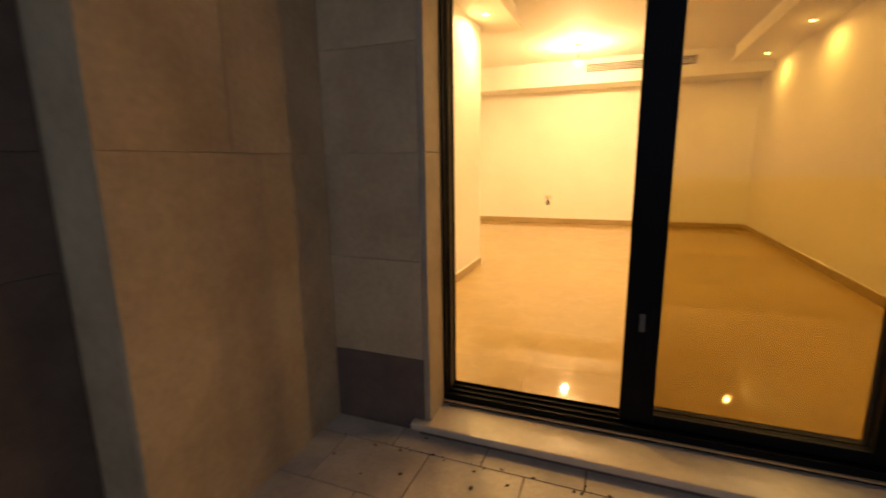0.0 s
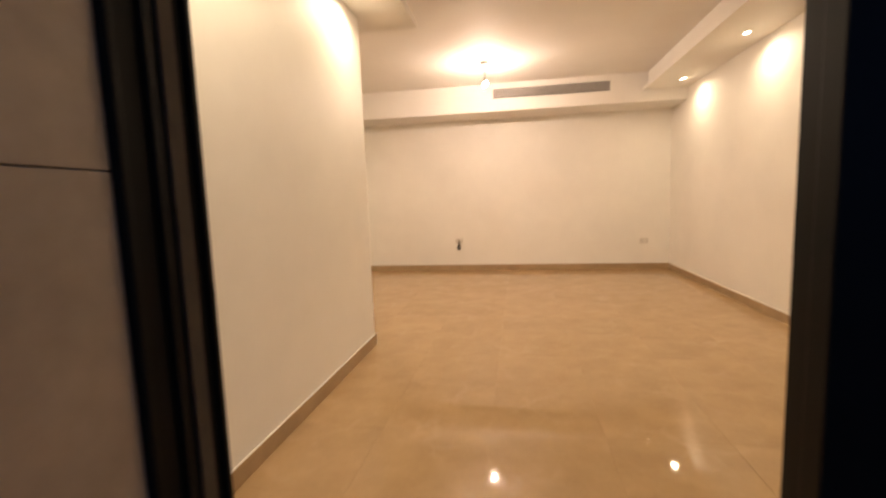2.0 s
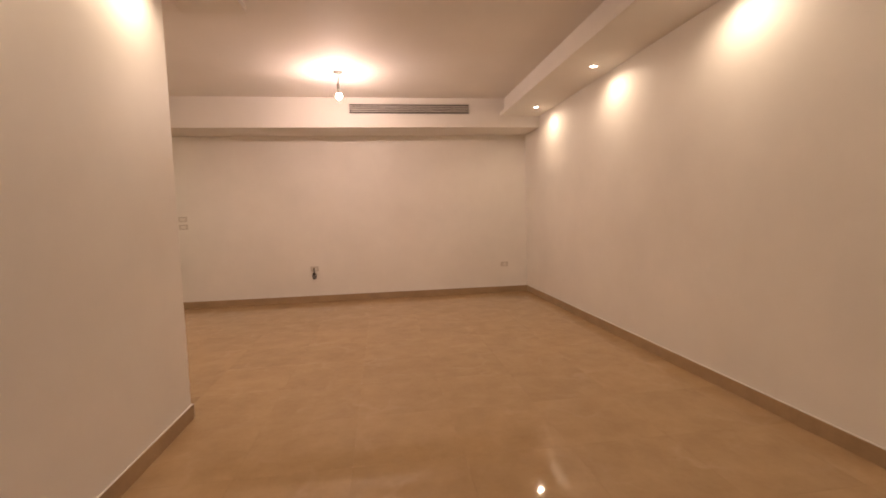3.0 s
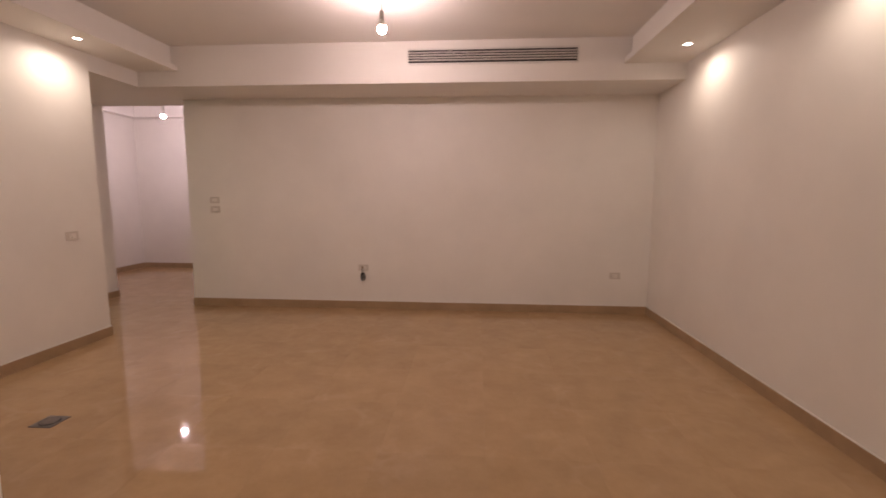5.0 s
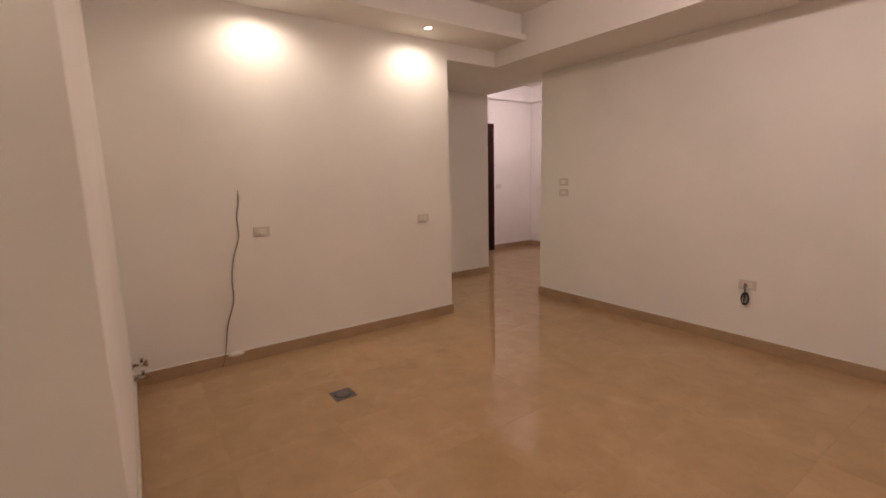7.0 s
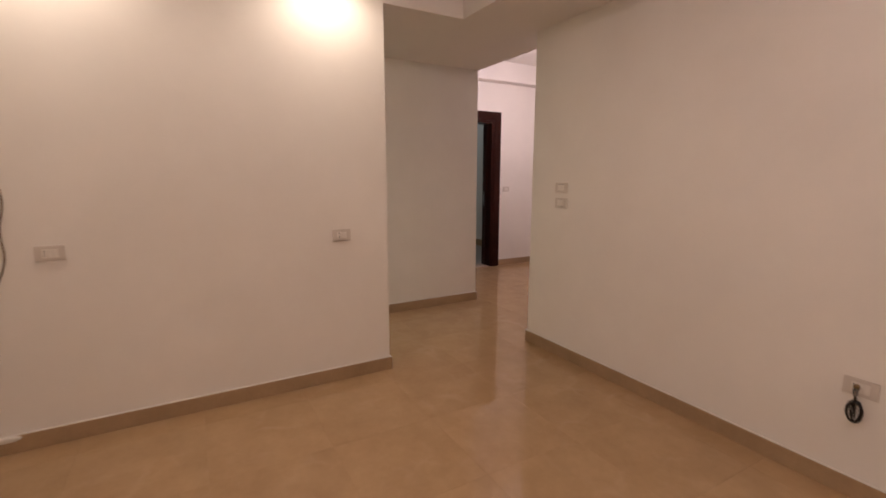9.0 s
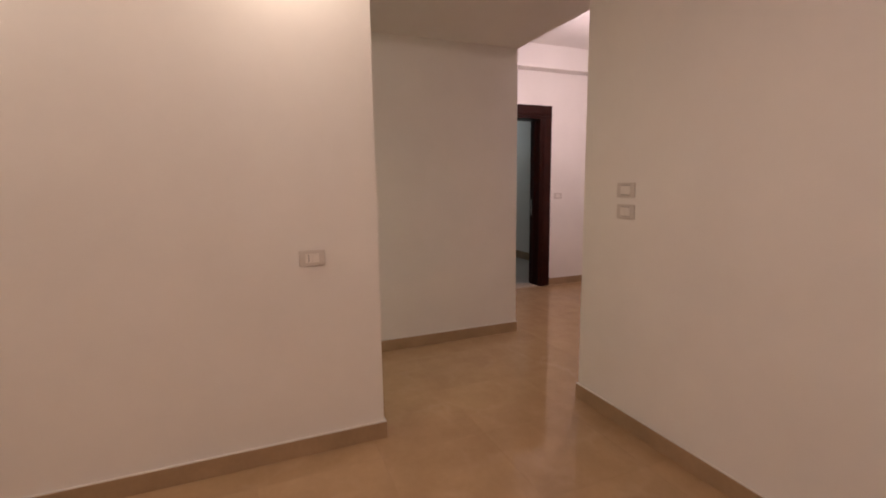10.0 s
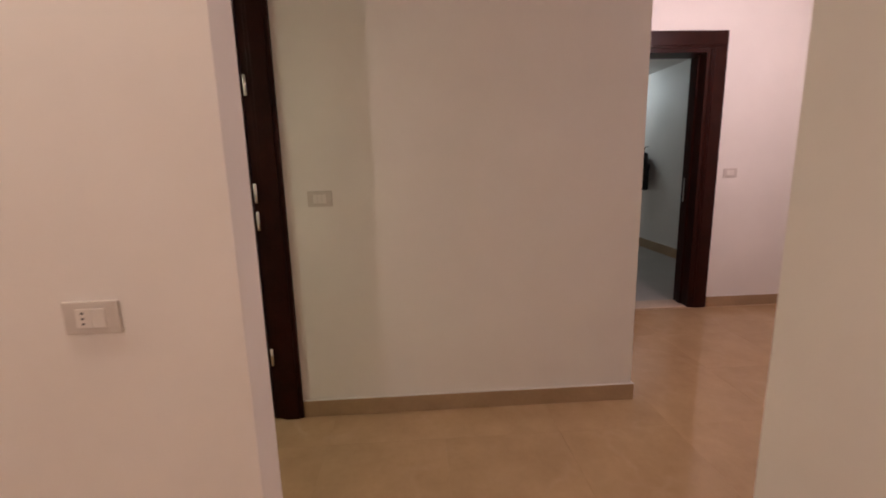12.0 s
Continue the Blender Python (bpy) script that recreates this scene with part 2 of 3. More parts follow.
setting("wall_far", boxes((FAR_X - 0.22, FAR_X, DY1, FAR_Y + 0.2, -0.1, 3.3), (FAR_X - 0.22, FAR_X, HALL_END - 0.2, DY0, -0.1, 3.3), (FAR_X - 0.22, FAR_X, DY0, DY1, DZ, 3.3)), PAINT, "white painted hall wall with a dark wooden doorway", "wall")
setting("wall_hall_north", boxes((FAR_X, 1.2, FAR_Y, FAR_Y + 0.2, -0.1, 3.3)), PAINT, "plain white painted hall wall", "wall")
setting("wall_hall_east", boxes((1.2, 1.4, HALL_END, FAR_Y + 0.2, -0.1, 3.3)), PAINT, "plain white wall closing the hall", "wall")
setting("wall_hall_south", boxes((FAR_X, HALL_X - 0.2, HALL_END - 0.2, HALL_END, -0.1, 3.3)), PAINT, "plain white hall wall", "wall")

# ceilings, beam and dropped bands
setting("ceiling", boxes((HALL_X - 0.2, EAST, 0.0, HALL_END, CEIL_Z, 3.3)), CEIL, "flat white plaster ceiling", "ceiling")
setting("ceiling_hall", boxes((FAR_X, 1.2, HALL_END, FAR_Y, 3.16, 3.3)), CEIL, "flat white hall ceiling", "ceiling")
setting("beam_north", boxes((WEST, EAST, BEAM_Y, NORTH, BEAM_Z, CEIL_Z), (HALL_X, WEST - 0.14, 3.4, HALL_END, BEAM_Z, CEIL_Z), (WEST - 0.14, WEST, WEST_END, HALL_END, BEAM_Z, CEIL_Z), (WEST, -1.0, NORTH, HALL_END, BEAM_Z, CEIL_Z)), CEIL, "white boxed-in beam above the corridor and north wall", "beam")


def band(name, x0, x1, y0, y1, lip):
    """A dropped band: a slab with a projecting lip, and a set-back fascia up to the ceiling."""
    fx0, fx1, fy0, fy1 = x0, x1, y0, y1
    back = 0.07
    if "e" in lip: fx1 -= back
    if "w" in lip: fx0 += back
    if "n" in lip: fy1 -= back
    return [(x0, x1, y0, y1, BAND_Z, BAND_Z + 0.055), (fx0, fx1, fy0, fy1, BAND_Z + 0.055, CEIL_Z)]


setting("trim_band_east", boxes(*band("e", 4.13, EAST, 0.20, BEAM_Y, "w"), bevel=0.004), CEIL, "white dropped plaster band with recessed downlights", "ceiling band")
setting("trim_band_west", boxes(*band("w", WEST, -0.59, BLOCK_Y, BEAM_Y, "e"), bevel=0.004), CEIL, "white dropped plaster band with recessed downlights", "ceiling band")
setting("trim_band_block", boxes(*band("b", BLOCK_X, 1.443, 0.20, 3.53, "en"), *band("c", -0.59, BLOCK_X, BLOCK_Y, 3.53, "n"), bevel=0.004), CEIL, "white dropped plaster band round the projecting wall", "ceiling band")
CB = 2.90
setting("trim_cornice_hall", boxes((FAR_X, FAR_X + 0.14, HALL_END, FAR_Y, CB, 3.16), (FAR_X + 0.14, 1.2, FAR_Y - 0.14, FAR_Y, CB, 3.16), (FAR_X, FAR_X + 0.17, HALL_END, FAR_Y, CB - 0.035, CB), (FAR_X + 0.17, 1.2, FAR_Y - 0.17, FAR_Y, CB - 0.035, CB), bevel=0.004), CEIL, "white stepped plaster cornice round the hall", "cornice")

# skirtings
H, T = 0.095, 0.014


def skirting(name, *rows):
    bm = boxes(*[(*r, 0.0, H) for r in rows], bevel=0.003)
    base = setting(name, bm, SKIRT, "beige stone skirting along the wall base", "skirting")
    part("filler_line", boxes(*[(r[0] + 0.002, r[1] - 0.002, r[2] + 0.002, r[3] - 0.002, H, H + 0.004) for r in rows]), CAULK, base, "thin white filler line")


skirting("baseboard_east", (EAST - T, EAST, 0.20, NORTH - T))
skirting("baseboard_north", (-1.0 - T, EAST, NORTH - T, NORTH), (-1.0 - T, -1.0, NORTH, HALL_END + T))
skirting("baseboard_west", (WEST, WEST + T, BLOCK_Y + T, WEST_END + T), (WEST - 0.14, WEST, WEST_END, WEST_END + T))
skirting("baseboard_block", (BLOCK_X, BLOCK_X + T, 0.20, BLOCK_Y + T), (WEST, BLOCK_X, BLOCK_Y, BLOCK_Y + T))
skirting("baseboard_hall", (HALL_X, HALL_X + T, 5.822, HALL_END + T), (HALL_X - 0.2, HALL_X, HALL_END, HALL_END + T))
skirting("baseboard_far", (FAR_X, FAR_X + T, 9.19, FAR_Y - T), (FAR_X, FAR_X + T, HALL_END, 7.97))
skirting("baseboard_hall_north", (FAR_X, 1.2, FAR_Y - T, FAR_Y))

# room behind the far doorway
RX, RY = -8.3, 10.1
setting("wall_room_west", boxes((RX - 0.2, RX, 6.4, RY + 0.2, -0.1, 3.3)), PAINT, "plain white wall in cool light", "wall")
setting("wall_room_north", boxes((RX, FAR_X - 0.22, RY, RY + 0.2, -0.1, 3.3)), PAINT, "plain white wall in cool light", "wall")
setting("wall_room_south", boxes((RX, FAR_X - 0.22, 6.4, 6.6, -0.1, 3.3)), PAINT, "plain white wall in cool light", "wall")
setting("wall_room_east", boxes((FAR_X - 0.22, FAR_X - 0.02, 6.4, HALL_END - 0.2, -0.1, 3.3)), PAINT, "plain white wall", "wall")
setting("ceiling_room", boxes((RX, FAR_X - 0.22, 6.6, RY, 2.64, 3.3)), CEIL, "plain white ceiling", "ceiling")
setting("baseboard_room", boxes((RX, RX + T, 6.6, RY - T, 0, 0.14), (RX, FAR_X - 0.22, RY - T, RY, 0, 0.14), bevel=0.003), SKIRT, "beige stone skirting in the far room", "skirting")

# ---- doors ----
def casing(d, x, y0, y1, top, w):
    """A moulded casing and lining round an opening in a wall along y, facing +x."""
    for a, b in ((y0 - w, y0), (y1, y1 + w)):
        part("casing_post", boxes((x, x + 0.022, a, b, 0, top), (x + 0.022, x + 0.03, a + 0.02, b - 0.02, 0, top), bevel=0.003), WOOD, d)
    part("casing_head", boxes((x, x + 0.022, y0 - w, y1 + w, top, top + w), (x + 0.022, x + 0.03, y0 - w + 0.02, y1 + w - 0.02, top + 0.02, top + w - 0.02), bevel=0.003), WOOD, d)
    for a, b in ((y0, y0 + 0.035), (y1 - 0.035, y1)):
        part("lining", boxes((x - 0.22, x + 0.012, a, b, 0, top), bevel=0.002), WOOD, d)
    part("lining_head", boxes((x - 0.22, x + 0.012, y0 + 0.035, y1 - 0.035, top - 0.035, top), bevel=0.002), WOOD, d)
    part("stop", boxes((x - 0.15, x - 0.09, y1 - 0.05, y1 - 0.035, 0, top - 0.035), bevel=0.002), WOOD, d)


far_door = tagged(thing("door_2", "open dark mahogany door frame with moulded casing", "door"), kind="structure")
casing(far_door, FAR_X, DY0, DY1, DZ, 0.137)
leaf = part("door_leaf", boxes((FAR_X - 1.10, FAR_X - 0.23, DY0 + 0.037, DY0 + 0.077, 0.008, DZ - 0.04), (FAR_X - 0.98, FAR_X - 0.35, DY0 + 0.072, DY0 + 0.083, 1.2, DZ - 0.18), (FAR_X - 0.98, FAR_X - 0.35, DY0 + 0.072, DY0 + 0.083, 0.2, 1.0), bevel=0.003), WOOD, far_door, "dark wooden door leaf standing open")
part("handle", tube([(FAR_X - 1.02, DY0 + 0.08, 1.05), (FAR_X - 1.02, DY0 + 0.13, 1.05), (FAR_X - 0.90, DY0 + 0.13, 1.05)], 0.009), CHROME, leaf, "chrome lever handle")
part("strike_plate", boxes((FAR_X - 0.19, FAR_X - 0.165, DY1 - 0.0375, DY1 - 0.034, 0.98, 1.2)), CHROME, far_door, "thin steel strike plate")
part("threshold", boxes((FAR_X - 0.22, FAR_X - 0.0, DY0 + 0.035, DY1 - 0.035, -0.02, 0.008), bevel=0.002), MARBLE, far_door, "pale stone threshold")

hall_door = tagged(thing("door_3", "closed dark mahogany door with chrome hinges in the corridor", "door"), kind="structure")
casing(hall_door, HALL_X, 4.87, 5.70, 2.25, 0.12)
leaf = part("door_leaf", boxes((HALL_X - 0.02, HALL_X + 0.02, 4.908, 5.662, 0.008, 2.21), (HALL_X + 0.014, HALL_X + 0.028, 5.02, 5.53, 1.15, 2.08), (HALL_X + 0.014, HALL_X + 0.028, 5.02, 5.53, 0.16, 0.98), bevel=0.003), WOOD, hall_door)
for z in (0.38, 1.12, 1.26, 1.78):
    part("hinge", lathe([(0.008, -0.05), (0.010, -0.048), (0.010, 0.048), (0.008, 0.05)], 12, pose(HALL_X + 0.036, 5.686, z)), CHROME, hall_door, "chrome hinge barrel")
part("handle", tube([(HALL_X + 0.02, 4.97, 1.05), (HALL_X + 0.075, 4.97, 1.05), (HALL_X + 0.075, 5.09, 1.05)], 0.009), CHROME, leaf, "chrome lever handle")

# sliding balcony door
slide = tagged(thing("door_1", "black aluminium sliding balcony door, one half open", "door"), kind="structure")
FY0, FY1 = 0.04, 0.20
JX = DOOR_L + 0.035
part("jamb_post", boxes((DOOR_L, JX, FY0, FY1, -0.025, 2.45), (JX, JX + 0.010, FY0, FY0 + 0.012, 0.02, 2.4), (JX, JX + 0.010, FY0 + 0.06, FY0 + 0.072, 0.02, 2.4), (JX, JX + 0.010, FY1 - 0.012, FY1, 0.02, 2.4), bevel=0.002), BLACK, slide)
part("brush_seal", boxes((JX, JX + 0.006, FY0 + 0.095, FY0 + 0.125, 0.02, 2.4)), RUBBER, slide, "brown brush seal strip")
part("jamb_post", boxes((DOOR_R - 0.03, DOOR_R, FY0, FY1, -0.025, 2.45), bevel=0.002), BLACK, slide)
part("head_rail", boxes((JX, DOOR_R - 0.03, FY0, FY1, 2.40, 2.45), bevel=0.002), BLACK, slide)
part("bottom_track", boxes((JX, DOOR_R - 0.03, FY0, FY1, -0.025, 0.02), *[(JX, DOOR_R - 0.03, FY0 + k, FY0 + k + 0.008, 0.02, 0.034) for k in (0.002, 0.05, 0.1, 0.15)], bevel=0.0015), BLACK, slide, "black ridged door track")


def panel(name, x0, x1, y, left, right):
    p = part(name, boxes((x0, x0 + left, y, y + 0.042, 0.022, 2.40), (x1 - right, x1, y, y + 0.042, 0.022, 2.40), (x0 + left, x1 - right, y, y + 0.042, 0.022, 0.085), (x0 + left, x1 - right, y, y + 0.042, 2.31, 2.40), bevel=0.003), BLACK, slide)
    pane = part("pane", boxes((x0 + left, x1 - right, y + 0.017, y + 0.025, 0.085, 2.31)), GLASS, p, "bronze-tinted clear glass pane")
    pane.visible_shadow = False
    return p


outer = panel("fixed_panel", 2.645, DOOR_R - 0.03, FY0 + 0.05, 0.148, 0.125)
inner = panel("sliding_panel", 2.655, DOOR_R - 0.045, FY0 + 0.106, 0.125, 0.115)
LY = FY0 + 0.05
for lx in (2.705, 3.635):
    part("lock", boxes((lx, lx + 0.024, LY - 0.006, LY, 0.49, 0.575), (lx + 0.006, lx + 0.018, LY - 0.014, LY - 0.005, 0.515, 0.55), bevel=0.004), STEEL, outer, "small worn metal lock plate")

# ---- things in the living room ----
def downlight():
    d = thing("downlight", "lit round recessed downlight with white ring in the dropped band", "downlight", group="ceiling downlights")
    part("ring", lathe([(0.030, 0.0), (0.034, -0.006), (0.044, -0.006), (0.048, -0.003), (0.048, 0.0)], 28), WHITEMETAL, d)
    part("lens", lathe([(0.031, -0.001), (0.031, -0.004), (0.026, -0.0065)], 24), LENS, d, "glowing warm white lens")
    return d


first = downlight()
first.matrix_world = pose(*DOWNLIGHTS[0], BAND_Z)
for x, y in DOWNLIGHTS[1:]:
    copy_thing(first, pose(x, y, BAND_Z))
# unseen extra fitting, added to go with the corridor beam
copy_thing(first, pose(-1.42, 4.00, BEAM_Z))


def pendant(x, y, top, drop, glow, label):
    p = thing("pendant_lamp", label, "pendant lamp", pose(x, y, top))
    part("rose", lathe([(0.055, 0.0), (0.055, -0.008), (0.042, -0.020), (0.012, -0.024)], 24), WHITEMETAL, p, "white ceiling rose")
    part("cord", tube([(0, 0, -0.02), (0.004, 0.002, -drop * 0.35), (0.0, 0.0, -drop * 0.6)], 0.004), WHITEMETAL, p)
    part("holder", lathe([(0.010, -drop * 0.56), (0.019, -drop * 0.60), (0.021, -drop * 0.80), (0.019, -drop * 0.84)], 20), WHITEMETAL, p, "white bulb holder")
    b = drop * 0.84
    part("bulb_neck", lathe([(0.015, -b), (0.018, -b - 0.012), (0.031, -b - 0.050), (0.032, -b - 0.054), (0.030, -b - 0.055)], 24), WHITEMETAL, p, "white opaque bulb neck")
    part("bulb", lathe([(0.029, -b - 0.0555), (0.033, -b - 0.066), (0.034, -b - 0.074), (0.030, -b - 0.092), (0.017, -b - 0.107), (0.004, -b - 0.111)], 24), glow, p, "glowing bare bulb")
    return p


pendant(1.89, 5.58, CEIL_Z, 0.24, BULB, "bare lit bulb hanging on a short cord from the ceiling")
pendant(-2.37, 8.92, 3.16, 0.48, HALLBULB, "bare lit bulb hanging from the hall ceiling")
pendant(-7.4, 9.5, 2.64, 0.12, COOLBULB, "bare cool white bulb under the ceiling")

# air grille in the beam
g = thing("air_grille", "long grey slatted air-conditioning grille set in the white beam", "air grille", pose(1.937, BEAM_Y, 2.795))
part("backing", boxes((0.0, 1.725, -0.004, -0.001, 0.0, 0.128)), DARK, g, "dark duct behind the slats")
part("frame", boxes((-0.018, 1.743, -0.012, 0, -0.018, 0.0), (-0.018, 1.743, -0.012, 0, 0.128, 0.146), (-0.018, 0, -0.012, 0, 0, 0.128), (1.725, 1.743, -0.012, 0, 0, 0.128), bevel=0.002), WHITEMETAL, g)
for k in range(1, 5):
    bm = boxes((0.0, 1.725, -0.022, -0.004, -0.0042, 0.0042), bevel=0.0015)
    bmesh.ops.rotate(bm, verts=bm.verts, cent=(0, -0.012, 0), matrix=Matrix.Rotation(radians(-12), 3, "X"))
    bmesh.ops.translate(bm, verts=bm.verts, vec=(0, 0, 0.0256 * k))
    part("slat", bm, SLAT, g)
part("loose_strip", tube([(0.42, -0.025, 0.122), (0.46, -0.027, 0.09), (0.50, -0.024, 0.07)], 0.003), WHITEMETAL, g, "pale loose strip caught in the grille")
part("loose_strip", tube([(0.57, -0.025, 0.105), (0.62, -0.027, 0.085)], 0.003), WHITEMETAL, g, "pale loose strip caught in the grille")


# wall plates face +x before turning
def plate(name, label, category, m, w=0.126, h=0.08, keys=3, pins=False, group="", slit=False):
    p = thing(name, label, category, m, group)
    part("frame", boxes((0.0, 0.009, -w / 2, w / 2, -h / 2, h / 2), bevel=0.003), GREYPLATE, p)
    x0, kw = -0.034, 0.068 / keys
    if slit:
        for z in (-0.0262, 0.0250):
            part("slit", boxes((0.0088, 0.0096, -0.032, 0.032, z, z + 0.0012)), DARK, p, "thin dark slit along the rocker")
    for k in range(keys):
        a = x0 + kw * k
        key = part("socket_insert" if pins and k == 0 else "rocker", boxes((0.009, 0.0125, a + 0.0008, a + kw - 0.0008, -0.023, 0.023), bevel=0.0012), PLASTIC, p)
        if pins and k == 0:
            for z in (-0.013, 0.0, 0.013):
                part("pin_hole", lathe([(0.0032, 0.0), (0.0032, 0.0008)], 10, pose(0.0123, a + kw / 2, z, 0, 90, 0)), DARK, key, "dark socket hole")
    return p


def facing(x, y, z, yaw):
    return pose(x, y, z, 0, 0, yaw)


plate("wall_socket", "grey-framed white wall socket with a blank module", "socket", facing(WEST, 5.724, 1.05, 0), keys=2, pins=True, group="west wall sockets")
plate("wall_socket", "grey-framed wall socket beside the loose cable", "socket", facing(WEST, 4.177, 1.052, 0), keys=3, pins=True, group="west wall sockets")
plate("light_switch", "upper grey-framed double rocker switch of a stacked pair", "switch", facing(-0.652, NORTH, 1.364, -90), keys=2, slit=True, group="stacked switches")
plate("light_switch", "lower grey-framed double rocker switch of a stacked pair", "switch", facing(-0.648, NORTH, 1.246, -90), keys=2, slit=True, group="stacked switches")
plate("light_switch", "grey-framed three-key switch on the corridor wall", "switch", facing(HALL_X, 5.997, 1.222, 0), keys=3)
plate("light_switch", "small white switch beside the dark door frame", "switch", facing(FAR_X, 9.31, 1.245, 0), keys=2)
plate("wall_socket", "white low wall socket near the room corner", "socket", facing(4.347, NORTH, 0.469, -90), keys=3, pins=True)

# socket on the north wall with a coiled lead hanging from it
plate("wall_socket", "grey-framed low wall socket with a coiled black lead", "socket", facing(1.25, NORTH, 0.523, -90), keys=3, pins=True)
lead = thing("coiled_lead", "black cable lead wound in a coil below the wall socket", "cable", facing(1.245, NORTH, 0.412, -90))
loops = []
for k in range(113):
    u = k / 112
    a = u * 2 * math.pi * 5
    wide = 0.024 + 0.004 * math.sin(a * 0.31 + 1)
    loops.append((0.012 + 0.016 * (0.5 + 0.5 * math.sin(a * 0.43)), wide * math.sin(a) + 0.006 * math.sin(a * 0.17), 0.051 * math.cos(a) * (1 - 0.12 * math.sin(a * 0.23) ** 2)))
part("coil", tube(loops, 0.0029), DARK, lead)
part("tail", tube([(0.013, 0.004, 0.112), (0.028, 0.002, 0.100), (0.026, 0.0, 0.075), (0.018, 0.0, 0.045), (0.020, 0.004, -0.03)], 0.0027), DARK, lead)
part("tail", tube([(0.013, -0.012, 0.118), (0.024, -0.012, 0.095), (0.020, -0.006, 0.06), (0.018, -0.004, 0.0), (0.022, -0.006, -0.045)], 0.0027), DARK, lead)
part("plug", lathe([(0.009, 0.0), (0.011, 0.004), (0.011, 0.014), (0.005, 0.02)], 14, pose(0.013, -0.004, 0.118, 0, 90, 0)), BRASS, lead, "small worn plug")

# floor trap
fb = thing("floor_drain", "square brushed metal floor drain with a round cover", "floor drain", pose(-0.02, 4.376, 0.0))
part("frame", boxes((-0.074, 0.074, -0.074, 0.074, 0.0, 0.0035), bevel=0.0012), STEEL, fb)
part("gap", lathe([(0.056, 0.0035), (0.056, 0.0042)], 32), DARK, fb, "dark gap round the cover")
part("cover", lathe([(0.049, 0.0042), (0.049, 0.0062), (0.046, 0.0072)], 32), STEEL, fb, "round steel cover")

# cable and plaster patch at the skirting
pts = []
for k in range(41):
    u = k / 40
    z = 1.36 - u * 1.30
    y = 4.022 - 0.212 * u ** 1.25 + 0.017 * math.sin(u * 15.5 - 2.2) * math.sin(math.pi * u) + 0.006 * math.sin(u * 31) * (1 - u)
    pts.append((WEST + 0.008 + 0.014 * u, y, z))
pts += [(WEST + 0.026, 3.800, 0.03), (WEST + 0.030, 3.790, 0.006)]
cable = thing("loose_cable", "loose grey cable hanging down the white wall", "cable")
part("strand", tube(pts, 0.0046), CABLE, cable)
part("bare_end", tube([(pts[0][0], pts[0][1], 1.36), (pts[0][0] + 0.004, pts[0][1] + 0.002, 1.385)], 0.003), BRASS, cable, "stripped cable end")
bm = lathe([(0.001, 0.0), (0.05, 0.0), (0.048, 0.005), (0.03, 0.008), (0.001, 0.009)], 18, pose(WEST + T, 3.90, 0.082, 0, 90, 0) @ Matrix.Diagonal((0.35, 1.2, 1, 1)))
tagged(new("plaster_smear", mesh_of("plaster_smear", bm, CAULK)), "dried white plaster smear on the skirting beside the cable", "plaster smear")


def angle_valve(x, z, label):
    v = thing("angle_valve", label, "valve", pose(x, BLOCK_Y, z), "water valves")
    turn = pose(0, 0, 0, -90, 0, 0)
    part("rosette", lathe([(0.028, 0.0), (0.026, 0.006), (0.014, 0.010)], 20, turn), CHROME, v)
    part("body", lathe([(0.011, 0.008), (0.011, 0.05), (0.015, 0.052), (0.015, 0.07), (0.009, 0.074)], 16, turn), CHROME, v)
    part("outlet", lathe([(0.009, 0.0), (0.009, 0.035), (0.011, 0.036), (0.011, 0.045)], 14, pose(0, 0.058, 0)), CHROME, v)
    part("handle", lathe([(0.016, 0.074), (0.024, 0.078), (0.024, 0.092), (0.018, 0.096)], 12, turn), BRASS, v, "dark worn valve knob")


angle_valve(-0.93, 0.205, "upper chrome angle valve low on the wall")
angle_valve(-0.88, 0.13, "lower chrome angle valve low on the wall")

# black jacket on the far room's wall
jk = thing("hanging_jacket", "black padded jacket hanging on a wall hook", "jacket", facing(-6.85, RY, 0.93, -90))
bm = bmesh.new()
bmesh.ops.create_uvsphere(bm, u_segments=28, v_segments=20, radius=1)
for v in bm.verts:
    z = v.co.z
    wob = 1 + 0.08 * math.sin(5 * z + 3 * v.co.y) + 0.05 * math.sin(11 * z)
    v.co = (0.13 + 0.12 * v.co.x * wob, 0.20 * v.co.y * wob * (1 - 0.25 * max(0, z) ** 2), 0.31 + 0.31 * z)
for f in bm.faces:
    f.smooth = True
part("body", bm, CLOTH, jk)
part("sleeve", tube([(0.15, 0.16, 0.52), (0.16, 0.22, 0.36), (0.15, 0.22, 0.14), (0.14, 0.20, 0.0)], 0.06, 14), CLOTH, jk)
part("hook", tube([(0.0, 0, 0.64), (0.05, 0, 0.63), (0.06, 0, 0.59), (0.09, 0, 0.60)], 0.008), DARK, jk)

# ---- balcony ----
setting("balcony_slab", boxes((-0.5, 9.0, -5.0, 0.04, OUT_Z - 0.2, OUT_Z - 0.012)), GROUT, "mortar bed under the balcony paving", "floor")
setting("floor_sill_bed", boxes((DOOR_L, DOOR_R, 0.041, 0.20, -0.2, -0.026)), MARBLE, "stone bed under the door track", "sill")
sill = setting("door_sill", boxes((DOOR_L - 0.06, DOOR_R + 0.08, -0.20, 0.0395, -0.062, -0.024), bevel=0.008), MARBLE, "cream marble door sill with rounded nosing", "sill")
setting("sill_riser", boxes((DOOR_L - 0.02, DOOR_R + 0.04, -0.175, 0.0395, OUT_Z - 0.02, -0.062)), DARKSTONE_AND_SHADE, "dark recessed riser under the sill", "sill")
